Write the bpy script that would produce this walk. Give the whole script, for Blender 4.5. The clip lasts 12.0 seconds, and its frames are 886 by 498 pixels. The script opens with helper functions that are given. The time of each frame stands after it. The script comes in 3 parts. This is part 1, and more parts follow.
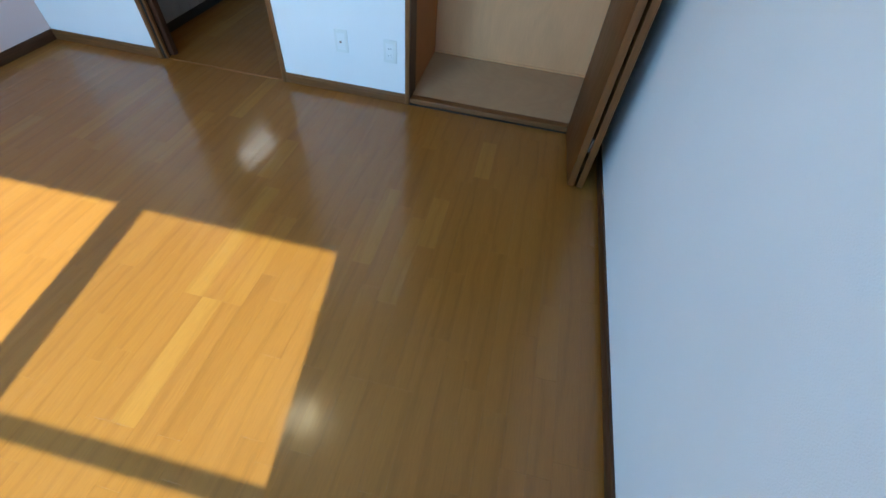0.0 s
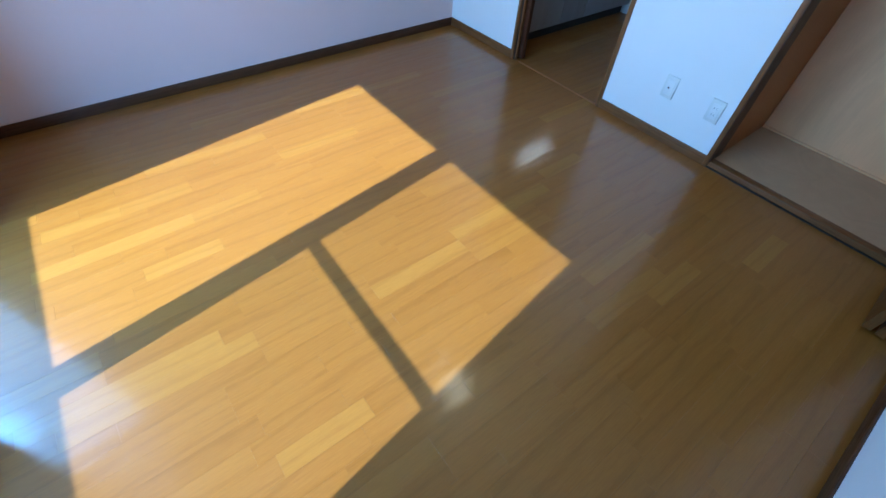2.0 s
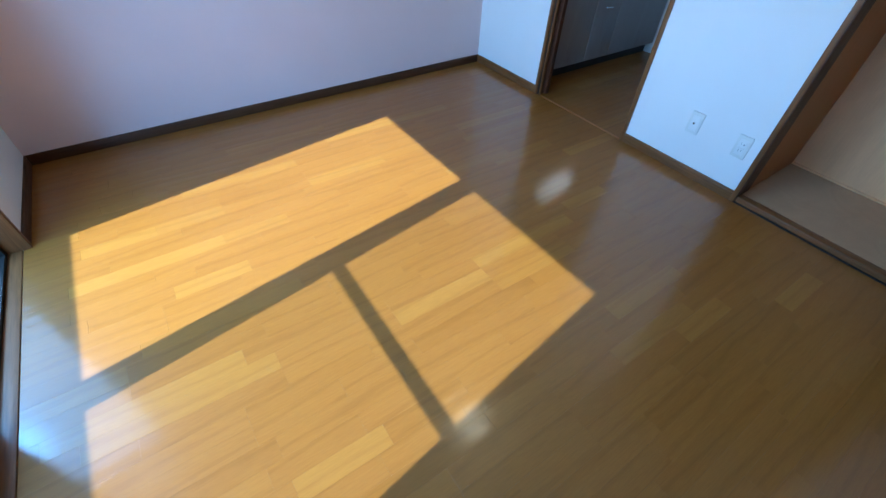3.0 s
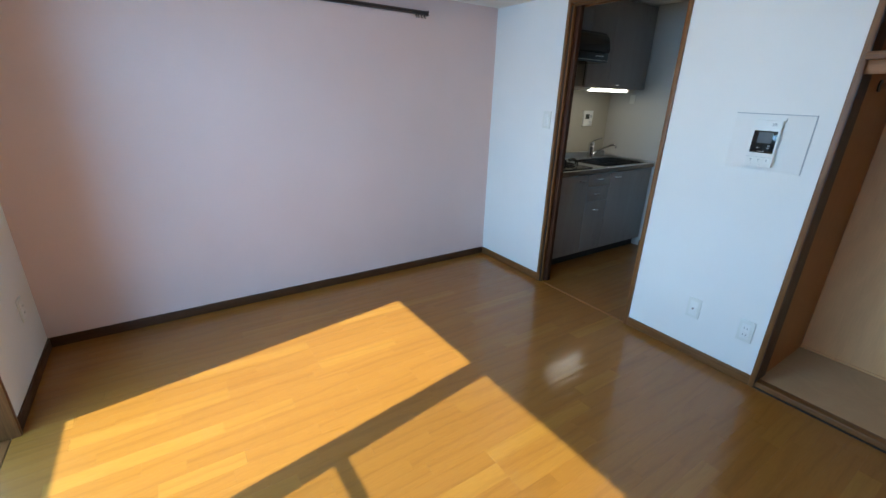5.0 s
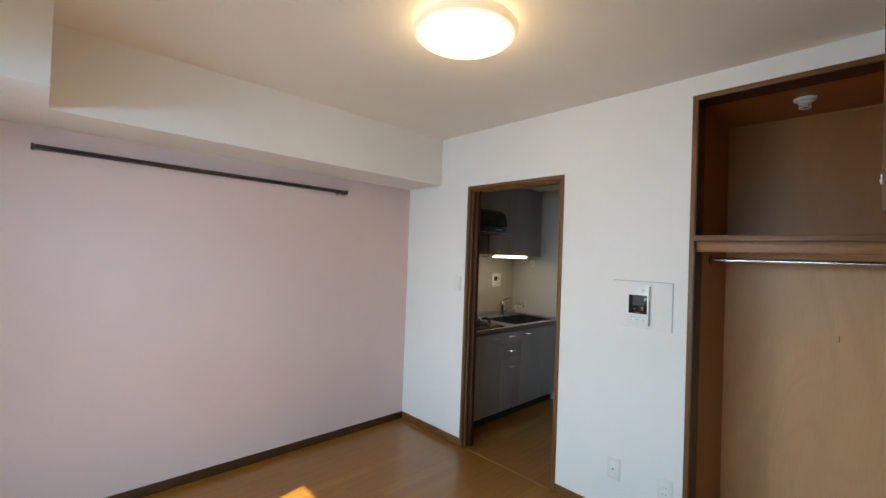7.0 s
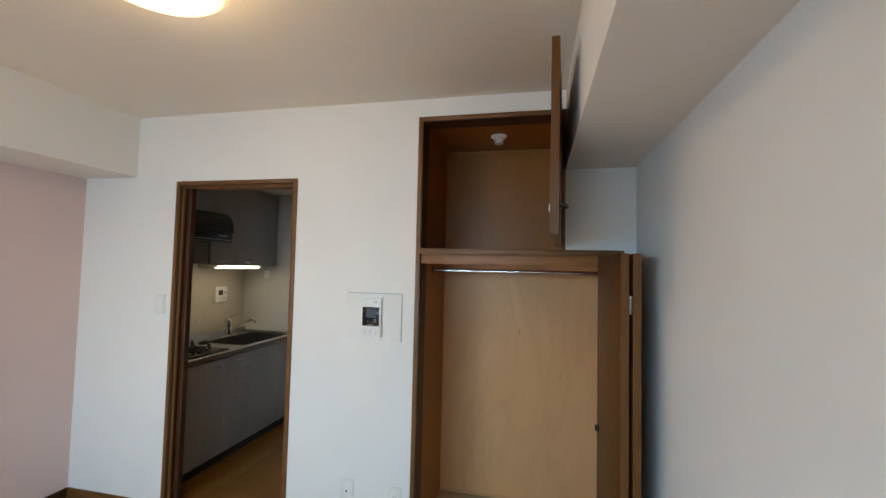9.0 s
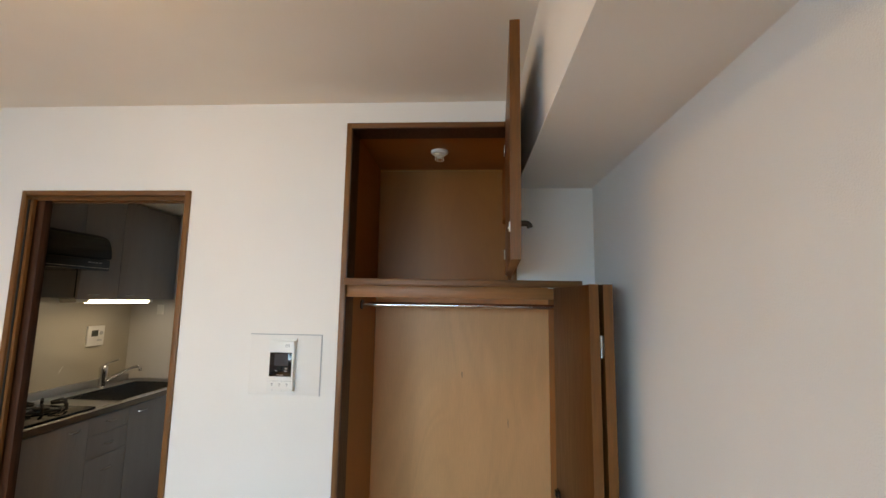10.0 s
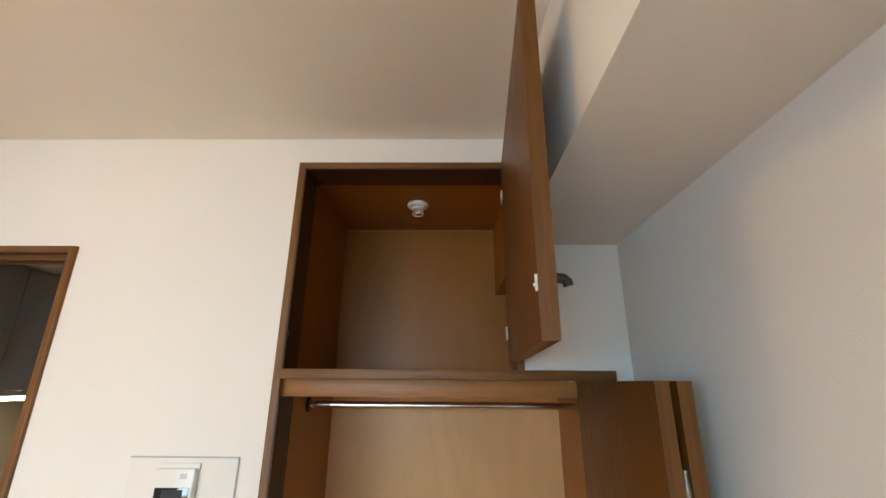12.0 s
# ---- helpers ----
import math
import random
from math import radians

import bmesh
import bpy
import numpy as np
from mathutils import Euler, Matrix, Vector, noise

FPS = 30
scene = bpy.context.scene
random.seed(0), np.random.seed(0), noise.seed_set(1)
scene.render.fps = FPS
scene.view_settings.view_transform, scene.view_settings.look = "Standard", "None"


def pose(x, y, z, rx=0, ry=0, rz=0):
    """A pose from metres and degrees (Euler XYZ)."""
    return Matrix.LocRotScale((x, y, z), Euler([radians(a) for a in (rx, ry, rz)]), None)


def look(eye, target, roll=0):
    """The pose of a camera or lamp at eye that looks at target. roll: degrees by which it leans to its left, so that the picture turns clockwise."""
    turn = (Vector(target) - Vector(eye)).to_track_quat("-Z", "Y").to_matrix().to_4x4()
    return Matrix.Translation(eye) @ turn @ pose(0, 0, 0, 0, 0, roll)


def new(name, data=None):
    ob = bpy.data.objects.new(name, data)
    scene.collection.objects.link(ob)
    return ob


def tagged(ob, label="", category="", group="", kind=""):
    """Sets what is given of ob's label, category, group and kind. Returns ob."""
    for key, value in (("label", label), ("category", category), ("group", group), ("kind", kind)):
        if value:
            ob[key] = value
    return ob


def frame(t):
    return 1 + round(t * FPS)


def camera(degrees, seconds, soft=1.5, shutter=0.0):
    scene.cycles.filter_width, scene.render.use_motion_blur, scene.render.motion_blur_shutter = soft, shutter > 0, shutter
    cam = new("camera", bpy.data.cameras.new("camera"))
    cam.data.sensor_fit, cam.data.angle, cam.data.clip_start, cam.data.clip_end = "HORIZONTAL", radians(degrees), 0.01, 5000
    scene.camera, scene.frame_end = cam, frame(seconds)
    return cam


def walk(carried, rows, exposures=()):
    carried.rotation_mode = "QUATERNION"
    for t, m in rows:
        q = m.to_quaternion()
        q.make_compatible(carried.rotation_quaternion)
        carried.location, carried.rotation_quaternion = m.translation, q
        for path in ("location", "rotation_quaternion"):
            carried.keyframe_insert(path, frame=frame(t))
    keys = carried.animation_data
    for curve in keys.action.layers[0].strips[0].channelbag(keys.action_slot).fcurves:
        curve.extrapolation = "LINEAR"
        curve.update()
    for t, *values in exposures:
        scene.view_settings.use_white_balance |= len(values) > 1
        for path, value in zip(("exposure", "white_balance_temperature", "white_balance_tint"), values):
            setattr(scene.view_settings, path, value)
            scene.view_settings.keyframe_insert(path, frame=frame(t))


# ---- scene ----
cam = camera(93.3, 12.0)
PATH = [
    (0, (1.352, -2.15, 1.324), (1.167, -0.863, -0.196), 6.1),
    (0.5, (1.383, -2.191, 1.369), (0.895, -1.007, -0.167), 6.0),
    (1, (1.34, -2.291, 1.37), (0.6, -1.227, -0.153), 5.4),
    (1.5, (1.336, -2.345, 1.371), (0.425, -1.402, -0.139), 4.8),
    (2, (1.341, -2.37, 1.38), (0.325, -1.516, -0.117), 3.9),
    (2.5, (1.338, -2.381, 1.377), (0.26, -1.559, -0.094), 3.5),
    (4.5, (1.344, -2.44, 1.401), (-0.114, -1.433, 0.473), 1.8),
    (5, (1.348, -2.436, 1.422), (-0.203, -1.383, 0.726), 1.8),
    (5.5, (1.367, -2.424, 1.442), (-0.252, -1.339, 0.992), 1.5),
    (6, (1.38, -2.441, 1.456), (-0.248, -1.301, 1.228), 1.7),
    (6.5, (1.394, -2.439, 1.473), (-0.18, -1.207, 1.404), 1.9),
    (7, (1.409, -2.411, 1.48), (-0.035, -1.028, 1.512), 2.1),
    (9, (1.364, -2.192, 1.523), (0.933, -0.241, 1.616), 1.3),
    (9.5, (1.343, -2.015, 1.539), (1.097, -0.037, 1.694), 1.2),
    (10, (1.299, -1.845, 1.538), (1.178, 0.136, 1.782), 0.9),
    (10.5, (1.25, -1.675, 1.564), (1.2, 0.293, 1.92), 0.5),
    (11, (1.272, -1.499, 1.566), (1.244, 0.444, 2.039), 0.4),
    (11.5, (1.284, -1.392, 1.582), (1.265, 0.536, 2.145), 0.3),
    (12, (1.273, -1.357, 1.588), (1.247, 0.546, 2.202), 0.4),
]
walk(cam, [(t, look(eye, target, roll)) for t, eye, target, roll in PATH],
     [(0, 1.88, 6000, 1), (1.0, 1.80, 5150, 0), (1.5, 1.74, 5050, 1), (2.5, 1.75, 5050, 2), (4.5, 1.62, 5950, 2), (5.5, 1.72, 7250, 6), (7, 1.68, 8700, 10), (9, 1.67, 9100, 11), (10, 1.85, 10200, 15), (11, 2.06, 10800, 15), (12, 2.14, 10800, 15)])

# ---- world, sun and lamps ----
SUN_EL, SUN_DIR = math.atan2(0.90, 1.012), Vector((0.157, -1.0, 0.90))
world = bpy.data.worlds.new("world")
scene.world = world
world.use_nodes = True
wn = world.node_tree.nodes
sky = wn.new("ShaderNodeTexSky")
sky.sky_type, sky.sun_disc = "NISHITA", False
sky.sun_elevation, sky.sun_rotation = SUN_EL, math.atan2(SUN_DIR.x, SUN_DIR.y)
world.node_tree.links.new(sky.outputs[0], wn["Background"].inputs[0])
wn["Background"].inputs[1].default_value = 0.11

sun = new("sun", bpy.data.lights.new("sun", "SUN"))
sun.data.energy, sun.data.angle, sun.data.color = 5.0, radians(0.5), (0.89, 1.0, 0.88)
sun.matrix_world = look(SUN_DIR * 10, (0, 0, 0))

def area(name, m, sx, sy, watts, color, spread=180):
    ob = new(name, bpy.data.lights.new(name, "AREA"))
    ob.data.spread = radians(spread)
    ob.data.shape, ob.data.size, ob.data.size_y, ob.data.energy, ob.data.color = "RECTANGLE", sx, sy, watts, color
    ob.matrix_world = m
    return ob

# Area lamps added outside the window to strengthen the skylight.
area("sky_fill_over_parapet", look((0.3, -4.25, 1.80), (0.2, 0, 1.2)), 3.8, 0.95, 92, (0.23, 0.54, 1.0))
area("sky_fill_above_balcony", look((-2.6, -4.3, 3.0), (0.2, -2.9, 0.0)), 3.2, 1.8, 36, (0.34, 0.60, 1.0))
area("kitchen_strip_light", look((-1.20, 1.06, 1.478), (-1.20, 1.06, 0)), 0.03, 0.5, 0.24, (1.0, 0.96, 0.88))
bulb = new("ceiling_bulb", bpy.data.lights.new("ceiling_bulb", "POINT"))
bulb.data.energy, bulb.data.color, bulb.data.shadow_soft_size = 2.0, (1.0, 0.79, 0.52), 0.06
bulb.location = (0.2, -1.17, 2.38)

# ---- materials ----
def material(name, color, rough=0.5, metal=0.0, spec=0.5, coat=0.0):
    m = bpy.data.materials.new(name)
    m.use_nodes = True
    b = m.node_tree.nodes["Principled BSDF"]
    b.inputs["Base Color"].default_value = (*color, 1)
    b.inputs["Roughness"].default_value = rough
    b.inputs["Metallic"].default_value = metal
    b.inputs["Specular IOR Level"].default_value = spec
    b.inputs["Coat Weight"].default_value = coat
    return m, m.node_tree, b

def coords(nt, scale, loc=None):
    tc, mp = nt.nodes.new("ShaderNodeTexCoord"), nt.nodes.new("ShaderNodeMapping")
    mp.inputs["Scale"].default_value = scale
    nt.links.new(tc.outputs["Object"], mp.inputs["Vector"])
    if loc:
        nt.links.new(loc, mp.inputs["Location"])
    return mp.outputs[0]

def noise_tex(nt, vec, scale, detail=3.0, rough=0.5, distort=0.0):
    n = nt.nodes.new("ShaderNodeTexNoise")
    for key, v in (("Scale", scale), ("Detail", detail), ("Roughness", rough), ("Distortion", distort)):
        n.inputs[key].default_value = v
    nt.links.new(vec, n.inputs["Vector"])
    return n.outputs["Fac"]

def ramp(nt, fac, stops):
    r = nt.nodes.new("ShaderNodeValToRGB")
    els = r.color_ramp.elements
    while len(els) < len(stops):
        els.new(0.5)
    for e, (p, c) in zip(els, stops):
        e.position, e.color = p, (*c, 1)
    nt.links.new(fac, r.inputs[0])
    return r.outputs[0]

def bump(nt, b, height, strength, distance):
    n = nt.nodes.new("ShaderNodeBump")
    n.inputs["Strength"].default_value, n.inputs["Distance"].default_value = strength, distance
    nt.links.new(height, n.inputs["Height"])
    nt.links.new(n.outputs[0], b.inputs["Normal"])

def mixed(nt, a, b, fac, mode="MIX"):
    n = nt.nodes.new("ShaderNodeMix")
    n.data_type, n.blend_type = "RGBA", mode
    for sock, v in ((n.inputs[0], fac), (n.inputs[6], a), (n.inputs[7], b)):
        if isinstance(v, (int, float)):
            sock.default_value = v
        elif isinstance(v, tuple):
            sock.default_value = (*v, 1)
        else:
            nt.links.new(v, sock)
    return n.outputs[2]

def tint(c, k):
    return tuple(min(1.0, v * k) for v in c)

def wallpaper(name, color, rough=0.75):
    m, nt, b = material(name, color, rough, spec=0.25)
    v = coords(nt, (1, 1, 1))
    big = noise_tex(nt, v, 1.6, 3)
    nt.links.new(ramp(nt, big, [(0.3, tint(color, 0.97)), (0.7, tint(color, 1.02))]), b.inputs["Base Color"])
    fine = noise_tex(nt, v, 300, 2, 0.6)
    bump(nt, b, fine, 0.5, 0.0016)
    return m

def wood(name, color, axis, rough=0.4, contrast=0.25, coat=0.0):
    m, nt, b = material(name, color, rough, spec=0.4, coat=coat)
    stretch = [38.0, 38.0, 38.0]
    stretch[axis] = 2.2
    v = coords(nt, tuple(stretch))
    fine = noise_tex(nt, v, 3.0, 6, 0.65, 0.3)
    wide = [4.0, 4.0, 4.0]
    wide[axis] = 0.6
    broad = noise_tex(nt, coords(nt, tuple(wide)), 2.0, 3, 0.5, 0.6)
    c1 = ramp(nt, fine, [(0.35, tint(color, 1 - contrast)), (0.65, tint(color, 1 + contrast))])
    c2 = ramp(nt, broad, [(0.3, (0.88, 0.87, 0.86)), (0.7, (1.0, 1.0, 1.0))])
    nt.links.new(mixed(nt, c1, c2, 1.0, "MULTIPLY"), b.inputs["Base Color"])
    nt.links.new(ramp(nt, fine, [(0.3, (rough * 1.25,) * 3), (0.7, (rough * 0.85,) * 3)]), b.inputs["Roughness"])
    bump(nt, b, fine, 0.15, 0.0006)
    return m

def plywood(name, color, rough=0.42, seed=0.0):
    m, nt, b = material(name, color, rough, spec=0.35)
    v = coords(nt, (1.6, 1.6, 0.55))
    warp = noise_tex(nt, v, 1.3, 3, 0.5, 1.2)
    fig = noise_tex(nt, coords(nt, (3.6, 3.6, 0.95)), 1.0, 1.0, 0.4, 0.9)
    fine = noise_tex(nt, coords(nt, (60, 60, 4)), 3.0, 5, 0.6)
    c1 = ramp(nt, fig, [(0.30, tint(color, 0.95)), (0.42, tint(color, 1.02)), (0.49, tint(color, 0.965)), (0.56, tint(color, 1.02)), (0.63, tint(color, 0.975)), (0.74, tint(color, 1.05))])
    c2 = ramp(nt, warp, [(0.3, (0.92, 0.90, 0.87)), (0.7, (1.0, 1.0, 1.0))])
    c3 = ramp(nt, fine, [(0.3, (0.92, 0.91, 0.9)), (0.7, (1.0, 1.0, 1.0))])
    nt.links.new(mixed(nt, mixed(nt, c1, c2, 1.0, "MULTIPLY"), c3, 1.0, "MULTIPLY"), b.inputs["Base Color"])
    bump(nt, b, fine, 0.1, 0.0005)
    return m

def floor_oak(name, island):
    m, nt, b = material(name, (0.30, 0.15, 0.03), 0.40, spec=0.30, coat=0.8)
    b.inputs["Coat Roughness"].default_value = 0.14
    if island:
        r = nt.nodes.new("ShaderNodeNewGeometry").outputs["Random Per Island"]
    else:
        r = nt.nodes.new("ShaderNodeObjectInfo").outputs["Random"]
    off = nt.nodes.new("ShaderNodeMath")
    off.operation = "MULTIPLY"
    off.inputs[1].default_value = 37.0
    nt.links.new(r, off.inputs[0])
    comb = nt.nodes.new("ShaderNodeCombineXYZ")
    for k in range(3):
        nt.links.new(off.outputs[0], comb.inputs[k])
    wave = nt.nodes.new("ShaderNodeTexWave")
    wave.wave_type, wave.bands_direction = "BANDS", "X"
    wave.inputs["Scale"].default_value, wave.inputs["Distortion"].default_value = 4.0, 8.0
    wave.inputs["Detail"].default_value, wave.inputs["Detail Scale"].default_value = 3.0, 1.2
    nt.links.new(coords(nt, (1.0, 0.16, 1.0), comb.outputs[0]), wave.inputs["Vector"])
    fine = noise_tex(nt, coords(nt, (90, 5, 90), comb.outputs[0]), 3.0, 5, 0.65)
    base = ramp(nt, r, [(0.0, (0.266, 0.104, 0.0155)), (0.3, (0.278, 0.110, 0.017)), (0.82, (0.288, 0.115, 0.0185)), (0.88, (0.302, 0.125, 0.020)), (1.0, (0.328, 0.143, 0.024))])
    g1 = ramp(nt, wave.outputs["Fac"], [(0.0, (0.86, 0.83, 0.77)), (0.16, (0.97, 0.96, 0.94)), (0.4, (1, 1, 1))])
    g2 = ramp(nt, fine, [(0.3, (0.84, 0.80, 0.74)), (0.62, (1, 1, 1))])
    col = mixed(nt, mixed(nt, base, g1, 0.7, "MULTIPLY"), g2, 0.8, "MULTIPLY")
    nt.links.new(col, b.inputs["Base Color"])
    wear = noise_tex(nt, coords(nt, (1, 1, 1)), 5.0, 4)
    nt.links.new(ramp(nt, wear, [(0.3, (0.36,) * 3), (0.7, (0.46,) * 3)]), b.inputs["Roughness"])
    bump(nt, b, mixed(nt, wave.outputs["Color"], fine, 0.35), 0.6, 0.0018)
    skin = nt.nodes.new("ShaderNodeBump")
    skin.inputs["Strength"].default_value, skin.inputs["Distance"].default_value = 0.25, 0.0010
    nt.links.new(wave.outputs["Fac"], skin.inputs["Height"])
    nt.links.new(skin.outputs[0], b.inputs["Coat Normal"])
    return m

M_WALL = wallpaper("white_wallpaper", (0.81, 0.785, 0.745))
M_PINK = wallpaper("pink_wallpaper", (0.74, 0.555, 0.51))
M_CEIL = wallpaper("ceiling_paper", (0.87, 0.815, 0.74))
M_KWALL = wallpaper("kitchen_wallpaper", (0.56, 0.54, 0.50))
M_TILE, _, _ = material("kitchen_panel", (0.52, 0.475, 0.385), 0.25)
M_TRIM_V = wood("brown_trim_upright", (0.185, 0.074, 0.022), 2, 0.42)
M_TRIM_X = wood("brown_trim_cross", (0.185, 0.074, 0.022), 0, 0.42)
M_TRIM_Y = wood("brown_trim_along", (0.185, 0.074, 0.022), 1, 0.42)
M_BASE_X = wood("skirting_cross", (0.075, 0.030, 0.012), 0, 0.4)
M_BASE_Y = wood("skirting_along", (0.075, 0.030, 0.012), 1, 0.4)
M_DOOR = wood("brown_door_board", (0.122, 0.040, 0.007), 2, 0.38, 0.12)
M_DOOR_EDGE = wood("brown_door_edge", (0.155, 0.054, 0.011), 2, 0.42, 0.22)
# Dark brown wood, also the painted-in shade of frame returns and rear jamb.
M_DARK_SHADED = wood("dark_and_shaded_brown", (0.060, 0.020, 0.008), 2, 0.45)
M_FASCIA = wood("light_fascia", (0.32, 0.125, 0.038), 0, 0.4, 0.12)
M_PLY = plywood("closet_plywood", (0.80, 0.42, 0.195))
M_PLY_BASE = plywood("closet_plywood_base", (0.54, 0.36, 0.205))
# Same plywood, darker: the dimmer light on the sides is in the colour.
M_PLY_DIM = plywood("closet_plywood_dim", (0.42, 0.165, 0.038))
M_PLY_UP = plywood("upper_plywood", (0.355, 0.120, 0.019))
M_CHROME, _, _ = material("chrome", (0.75, 0.75, 0.76), 0.18, 1.0)
M_STEEL, _, _ = material("brushed_steel", (0.52, 0.53, 0.54), 0.3, 1.0)
# Steel darkened in colour for the shade inside the basin.
M_BASIN, _, _ = material("shaded_basin_steel", (0.42, 0.42, 0.42), 0.24, 1.0)
# Brown reflection on the steel worktop front is put into its colour.
M_EDGE, _, _ = material("worktop_front_reflection", (0.20, 0.15, 0.115), 0.32, 0.6)
M_NICKEL, _, _ = material("satin_nickel", (0.80, 0.79, 0.76), 0.5, 0.8)
M_STEELD, _, _ = material("dull_metal", (0.25, 0.24, 0.22), 0.4, 1.0)
M_BRONZE, _, _ = material("dark_bronze", (0.055, 0.042, 0.032), 0.35, 0.8)
M_RAIL, _, _ = material("dark_rail", (0.050, 0.028, 0.022), 0.35)
M_BLACK, _, _ = material("black_enamel", (0.010, 0.010, 0.011), 0.10)
M_IRON, _, _ = material("cast_iron", (0.010, 0.010, 0.010), 0.55)
M_TRACK, _, _ = material("black_track", (0.015, 0.013, 0.012), 0.5)
M_PLASTIC, _, _ = material("white_plastic", (0.78, 0.77, 0.73), 0.35)
M_CREAM, _, _ = material("cream_plastic", (0.74, 0.73, 0.67), 0.35)
M_GREYEDGE, _, _ = material("grey_edge", (0.42, 0.43, 0.44), 0.5)
M_GREYLINE, _, _ = material("grey_print", (0.30, 0.30, 0.30), 0.5)
M_SCREEN, _, _ = material("display_glass", (0.055, 0.060, 0.070), 0.10)
M_LCD, _, _ = material("liquid_display", (0.06, 0.07, 0.06), 0.2)
M_CAB = wood("grey_cabinet_laminate", (0.31, 0.288, 0.28), 2, 0.30, 0.03)
M_CARCASS, _, _ = material("cabinet_carcass", (0.30, 0.28, 0.26), 0.5)
M_PLINTH_GAP, _, _ = material("dark_plinth_and_gap_shade", (0.025, 0.022, 0.02), 0.5)
M_ALU, _, _ = material("bronze_aluminium", (0.05, 0.045, 0.04), 0.35, 0.7)
M_CONC = wallpaper("balcony_render", (0.55, 0.53, 0.50), 0.85)
M_GROUND, _, _ = material("far_ground", (0.16, 0.16, 0.15), 0.9)
M_GAP, _, _ = material("dark_joint", (0.17, 0.075, 0.015), 0.5)
M_FLOOR = floor_oak("oak_strip", False)
M_FLOOR_J = floor_oak("oak_strip_joined", True)

M_SHADE, nt, b = material("lamp_shade", (0.9, 0.86, 0.76), 0.4)
lw = nt.nodes.new("ShaderNodeTexCoord")
sep = nt.nodes.new("ShaderNodeSeparateXYZ")
nt.links.new(lw.outputs["Normal"], sep.inputs[0])
b.inputs["Emission Color"].default_value = (1.0, 0.80, 0.50, 1)
down = nt.nodes.new("ShaderNodeMapRange")
down.inputs["From Min"].default_value, down.inputs["From Max"].default_value = -0.70, -0.99
down.inputs["To Min"].default_value, down.inputs["To Max"].default_value = 0.16, 1.0
nt.links.new(sep.outputs[2], down.inputs["Value"])
nt.links.new(down.outputs[0], b.inputs["Emission Strength"])
M_TUBE, nt, b = material("lit_tube_cover", (0.9, 0.9, 0.85), 0.4)
b.inputs["Emission Color"].default_value, b.inputs["Emission Strength"].default_value = (1.0, 0.97, 0.88, 1), 2.8

M_GLASS = bpy.data.materials.new("window_glass")
M_GLASS.use_nodes = True
nt = M_GLASS.node_tree
tr, gl, mx = nt.nodes.new("ShaderNodeBsdfTransparent"), nt.nodes.new("ShaderNodeBsdfGlossy"), nt.nodes.new("ShaderNodeMixShader")
fr = nt.nodes.new("ShaderNodeFresnel")
tr.inputs[0].default_value, gl.inputs["Roughness"].default_value, fr.inputs[0].default_value = (0.95, 0.97, 0.96, 1), 0.0, 1.45
nt.links.new(fr.outputs[0], mx.inputs[0])
nt.links.new(tr.outputs[0], mx.inputs[1])
nt.links.new(gl.outputs[0], mx.inputs[2])
nt.links.new(mx.outputs[0], nt.nodes["Material Output"].inputs[0])
M_NET = bpy.data.materials.new("insect_net")
M_NET.use_nodes = True
nt = M_NET.node_tree
tr, df, mx = nt.nodes.new("ShaderNodeBsdfTransparent"), nt.nodes.new("ShaderNodeBsdfDiffuse"), nt.nodes.new("ShaderNodeMixShader")
df.inputs[0].default_value, mx.inputs[0].default_value = (0.05, 0.05, 0.05, 1), 0.38
nt.links.new(tr.outputs[0], mx.inputs[1])
nt.links.new(df.outputs[0], mx.inputs[2])
nt.links.new(mx.outputs[0], nt.nodes["Material Output"].inputs[0])

# ---- building helpers ----
def box(bm, x0, x1, y0, y1, z0, z1, bevel=0.0, turn=None):
    c = Vector(((x0 + x1) / 2, (y0 + y1) / 2, (z0 + z1) / 2))
    m = Matrix.Translation(c) @ Matrix.Diagonal((abs(x1 - x0), abs(y1 - y0), abs(z1 - z0), 1))
    got = bmesh.ops.create_cube(bm, size=1.0, matrix=m)
    vs = got["verts"]
    if bevel:
        es = list({e for v in vs for e in v.link_edges})
        out = bmesh.ops.bevel(bm, geom=es, offset=bevel, segments=2, affect="EDGES", profile=0.5)
        vs = list({v for f in out["faces"] for v in f.verts} | {v for v in vs if v.is_valid})
    if turn:
        bmesh.ops.transform(bm, matrix=turn, verts=vs)
    return vs

def rod(bm, a, b, r, seg=20, r2=None):
    a, b = Vector(a), Vector(b)
    m = Matrix.Translation((a + b) / 2) @ (b - a).to_track_quat("Z", "Y").to_matrix().to_4x4()
    return bmesh.ops.create_cone(bm, cap_ends=True, segments=seg, radius1=r, radius2=r if r2 is None else r2, depth=(b - a).length, matrix=m)["verts"]

def lathe(bm, profile, center, seg=32):
    rings = []
    for r, z in profile:
        rings.append([bm.verts.new((center[0] + r * math.cos(6.28318531 * k / seg), center[1] + r * math.sin(6.28318531 * k / seg), center[2] + z)) for k in range(seg)])
    for lo, hi in zip(rings, rings[1:]):
        for k in range(seg):
            bm.faces.new((lo[k], lo[(k + 1) % seg], hi[(k + 1) % seg], hi[k]))
    bm.faces.new(rings[0][::-1])
    bm.faces.new(rings[-1])
    bmesh.ops.recalc_face_normals(bm, faces=bm.faces)

